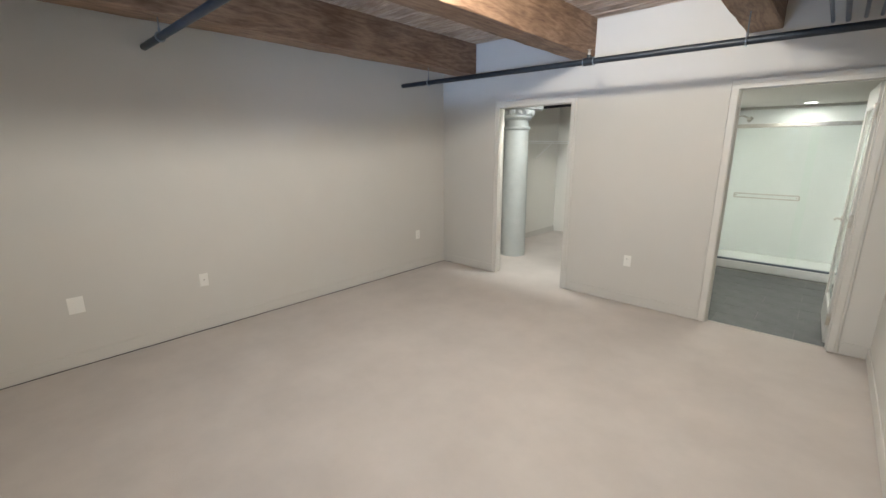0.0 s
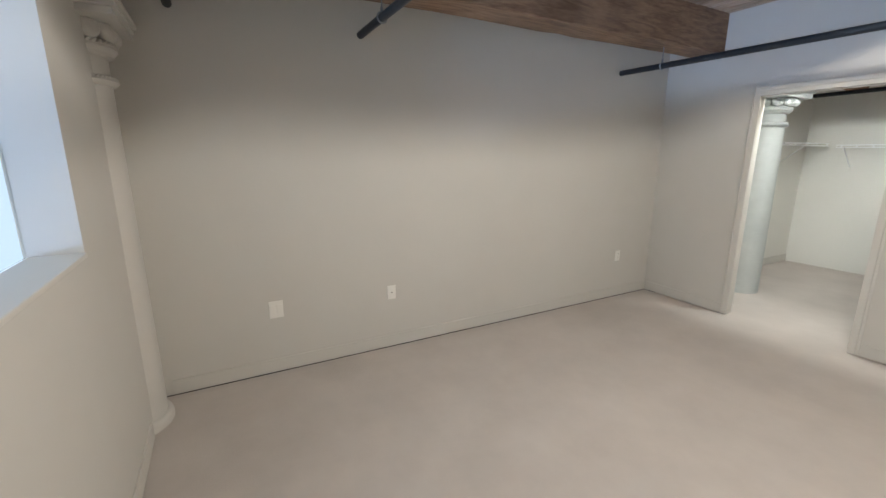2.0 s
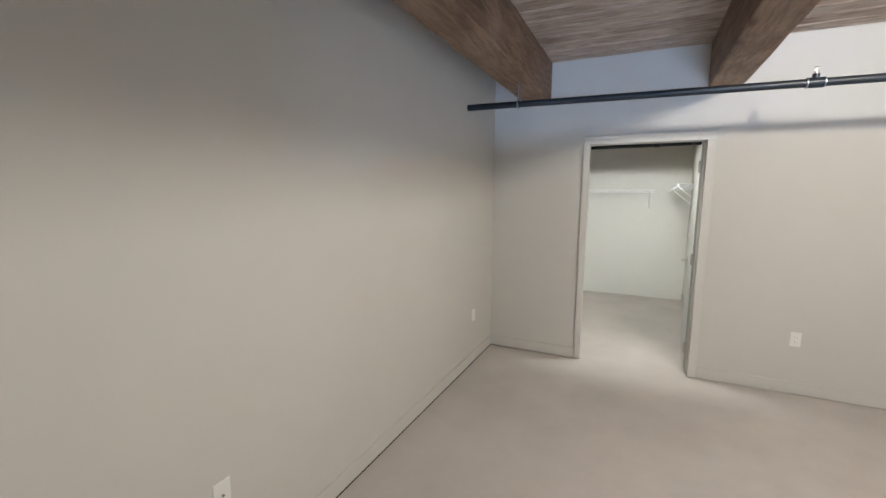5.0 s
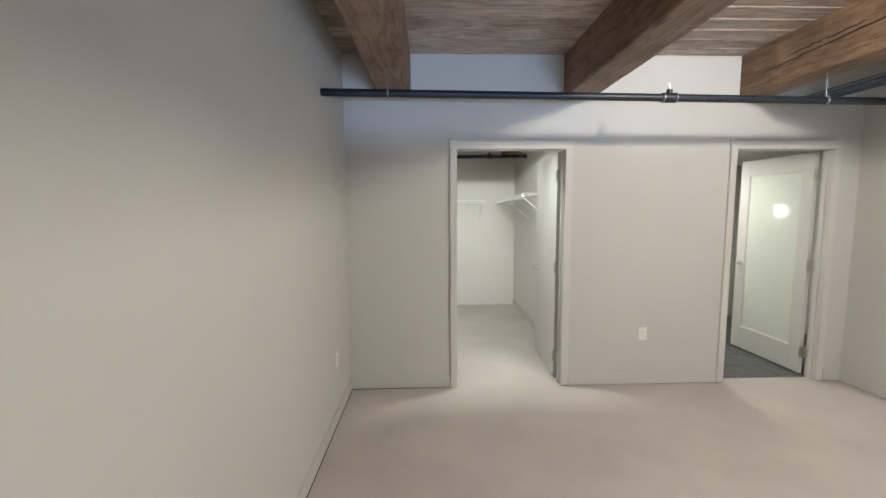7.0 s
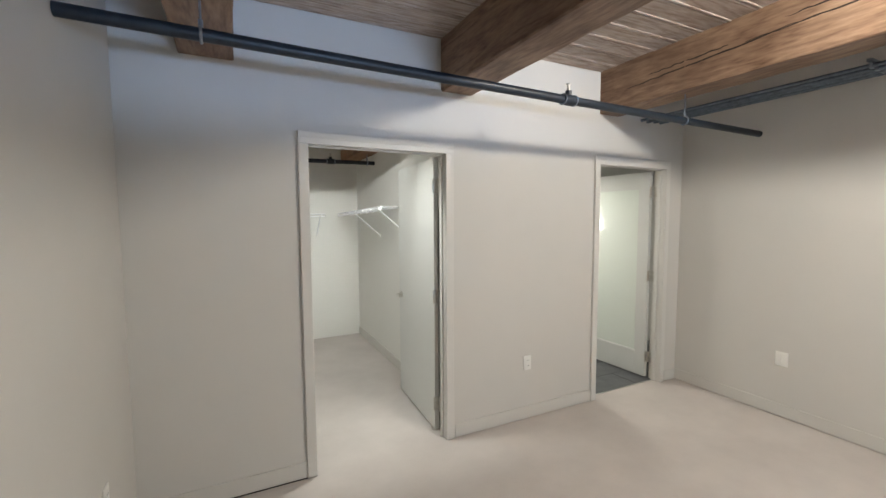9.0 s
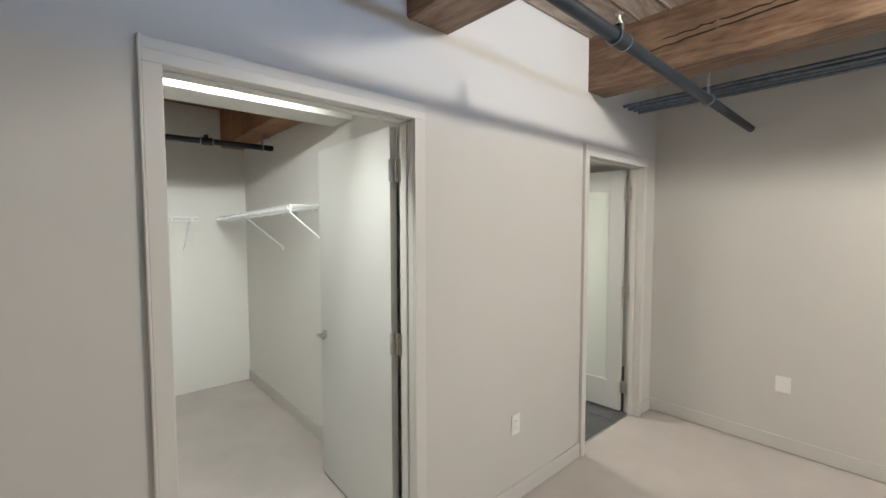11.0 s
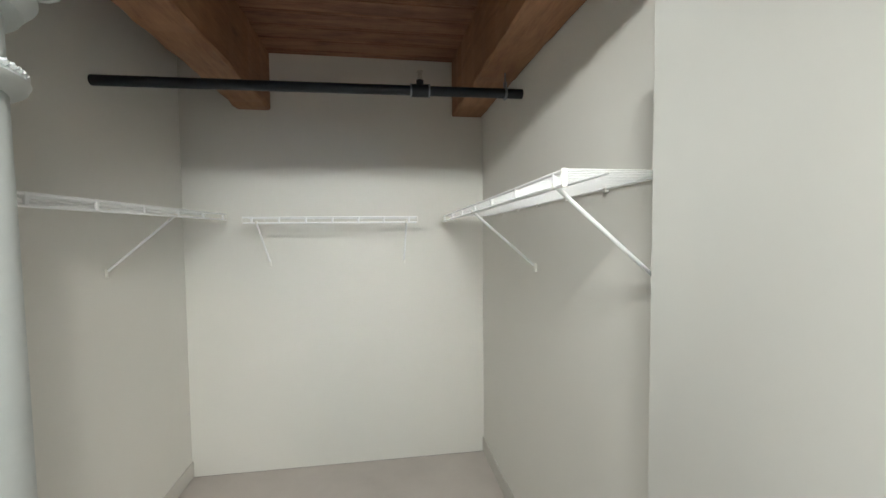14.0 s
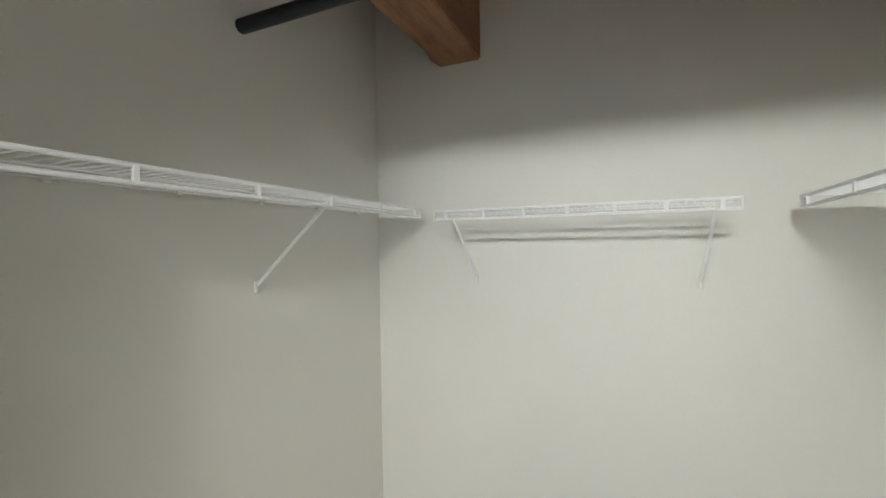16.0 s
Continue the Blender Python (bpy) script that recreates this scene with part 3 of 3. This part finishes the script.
# ---------------------------------------------------------------- wire shelves in the closet
def wire_shelf(label, length, m, braces, stiles):
    """Local x runs along the wall, local -y out from it; the deck is at local z 0."""
    depth, drop = 0.30, 0.032
    ob = thing("wire_shelf", label, "shelf", (0, 0, 0), "wire shelves in the closet")
    ob.matrix_world = m
    part("back_rail", rods(((0, -0.008, 0), (length, -0.008, 0), 0.0035), sides=8), WIRE, ob, "", True)
    part("front_rail", rods(((0, -depth, 0), (length, -depth, 0), 0.005), sides=8), WIRE, ob, "", True)
    part("lip_rail", rods(((0, -depth, -drop), (length, -depth, -drop), 0.005), sides=8), WIRE, ob, "", True)
    part("middle_rail", rods(((0, -depth * 0.62, -0.004), (length, -depth * 0.62, -0.004), 0.003), sides=8), WIRE, ob, "", True)
    bm = bmesh.new()
    n = int(length / 0.0255)
    for i in range(n + 1):
        x = length * i / n
        rod(bm, (x, -0.004, 0.003), (x, -depth, 0.003), 0.0019, 6)
    tagged(part("deck_wire", bm, WIRE, ob, "close rows of white vinyl-coated wire", True), kind="stuff")
    for i in range(stiles + 1):
        x = 0.05 + (length - 0.10) * i / stiles
        part("lip_stile", boxes((x - 0.006, x + 0.006, -depth - 0.0055, -depth + 0.004, -drop - 0.003, 0.003), bevel=0.002), WIRE, ob)
    for x in (0.0, length):
        part("end_cap", boxes((x - 0.003, x + 0.003, -depth - 0.006, -depth + 0.008, -drop - 0.006, 0.006), bevel=0.002), PLASTIC, ob)
    n = max(2, int(length / 0.28))
    for i in range(n + 1):
        x = 0.04 + (length - 0.08) * i / n
        part("wall_clip", boxes((x - 0.008, x + 0.008, -0.016, 0, -0.012, 0.010), bevel=0.003), PLASTIC, ob)
    for x in braces:
        bm = rods(((x, -depth + 0.005, -drop), (x, -0.012, -drop - 0.245), 0.0055), sides=10)
        br = part("brace", bm, WIRE, ob, "slanting white support brace", True)
        part("brace_foot", boxes((x - 0.007, x + 0.007, -0.012, 0, -drop - 0.275, -drop - 0.235), bevel=0.004), PLASTIC, br)
        part("brace_hook", boxes((x - 0.006, x + 0.006, -depth - 0.006, -depth + 0.012, -drop - 0.006, -drop + 0.012), bevel=0.003), PLASTIC, br)
    return ob


wire_shelf("white wire shelf on the back wall of the closet", 1.005, pose(-3.158, CN, 1.666, 0, 0, 0), (0.075, 0.94), 6)
wire_shelf("long white wire shelf with slanting braces", 1.79, pose(CE, 6.975, 1.672, 0, -1.6, -90), (0.85, 1.74), 6)
wire_shelf("long white wire shelf with a slanting brace", 1.78, pose(CW, 5.20, 1.695, 0, 0.15, 90), (1.15,), 6)


# ---------------------------------------------------------------- bathroom
sh = thing("shower_enclosure", "white shower with sliding glass doors and a chrome header", "shower", (0, 6.28, 0))
SW, SE = -0.90, 0.75
part("curb", boxes((SW, SE, 0.035, 0.13, 0.0, 0.112), bevel=0.012), ACRYLIC, sh, "white acrylic curb")
part("pan", boxes((SW, SE, 0.13, 0.93, 0.0, 0.06), bevel=0.006), ACRYLIC, sh)
part("back_panel", boxes((SW, SE, 0.93, 0.948, 0.06, 2.09), bevel=0.003), ACRYLIC, sh)
part("side_panel", boxes((SW, SW + 0.015, 0.13, 0.93, 0.06, 2.09), bevel=0.003), ACRYLIC, sh)
part("side_panel", boxes((SE - 0.015, SE, 0.13, 0.93, 0.06, 2.09), bevel=0.003), ACRYLIC, sh)
part("header_rail", boxes((SW, SE, 0.045, 0.095, 1.82, 1.865), bevel=0.004), STEEL, sh, "brushed steel header rail")
part("bottom_track", boxes((SW, SE, 0.045, 0.095, 0.1125, 0.135), bevel=0.003), CONDUIT, sh, "dark steel bottom track")
for x0, x1, y in ((SW + 0.02, 0.10, 0.058), (0.02, SE - 0.02, 0.080)):
    gp = part("glass_door", boxes((x0, x1, y - 0.003, y + 0.003, 0.136, 1.82)), GLASS, sh, "clear sliding glass door")
    gp.visible_shadow = False
part("towel_bar", rods(((-0.62, -0.005, 1.012), (0.03, -0.005, 1.012), 0.007), ((-0.62, -0.005, 0.962), (0.03, -0.005, 0.962), 0.007), ((-0.62, -0.005, 0.962), (-0.62, -0.005, 1.012), 0.007), ((0.03, -0.005, 0.962), (0.03, -0.005, 1.012), 0.007),
                       ((-0.60, -0.005, 0.987), (-0.60, 0.055, 0.987), 0.007), ((0.01, -0.005, 0.987), (0.01, 0.055, 0.987), 0.007), sides=12), STEEL, sh, "chrome towel bar bent to a flat loop", True)
part("shower_arm", rods(((SW + 0.015, 0.5, 1.98), (-0.72, 0.5, 1.99), 0.009), ((-0.72, 0.5, 1.99), (-0.65, 0.5, 1.95), 0.011), ((-0.66, 0.5, 1.955), (-0.63, 0.5, 1.93), 0.035), sides=14), STEEL, sh, "chrome shower head on its arm", True)
bz = structure("bath_baseboard", boxes((SE + 0.002, BE, 6.28, BN - 0.002, 0.002, BCEIL - 0.002)), PAINT, "pale wall beside the shower", "wall")
rl = thing("recessed_light", "small round recessed ceiling light over the shower", "ceiling light", (-0.06, 6.85, BCEIL))
part("trim_ring", lathe([(0.075, -0.006), (0.078, -0.003), (0.078, 0.0)], sides=28), PLASTIC, rl, "", True)
part("lens", lathe([(0.055, -0.0105), (0.06, -0.0065)], sides=28), LAMPGLASS, rl, "glowing white lens")

sc = thing("wall_sconce", "small glowing square wall light in the bathroom", "wall light", (BW, 5.88, 1.50))
part("back_plate", boxes((0, 0.015, -0.06, 0.06, -0.09, 0.09), bevel=0.004), STEEL, sc)
part("shade", boxes((0.015, 0.095, -0.05, 0.05, -0.075, 0.075), bevel=0.008), SCONCE, sc, "glowing white glass shade")

# ---------------------------------------------------------------- small gaps and floor tiles
structure("threshold", boxes((B0, B1, NORTH2 - 0.055, NORTH2 - 0.045, -0.02, 0.003)), STEEL, "thin metal strip where carpet meets tile", "threshold")
fl = structure("bath_floor", boxes((BW, BE, NORTH2 - 0.045, BN, -0.1, -0.006)), GROUT, "dark grey slate tile floor in the bathroom", "floor")
tw, td = 0.60, 0.30
tm = mesh("tile", boxes((0.002, tw - 0.003, 0.002, td - 0.003, -0.0075, 0.0), bevel=0.0012), TILE)
row = 0
y = NORTH2 - 0.045
while y + td < 6.36:
    x = BW - (0.3 if row % 2 else 0.0)
    while x + tw < BE + 0.3:
        o = new("tile", tm)
        o.parent = fl
        o.location = (x, y, random.uniform(-0.0008, 0.0004))
        x += tw
    y += td
    row += 1
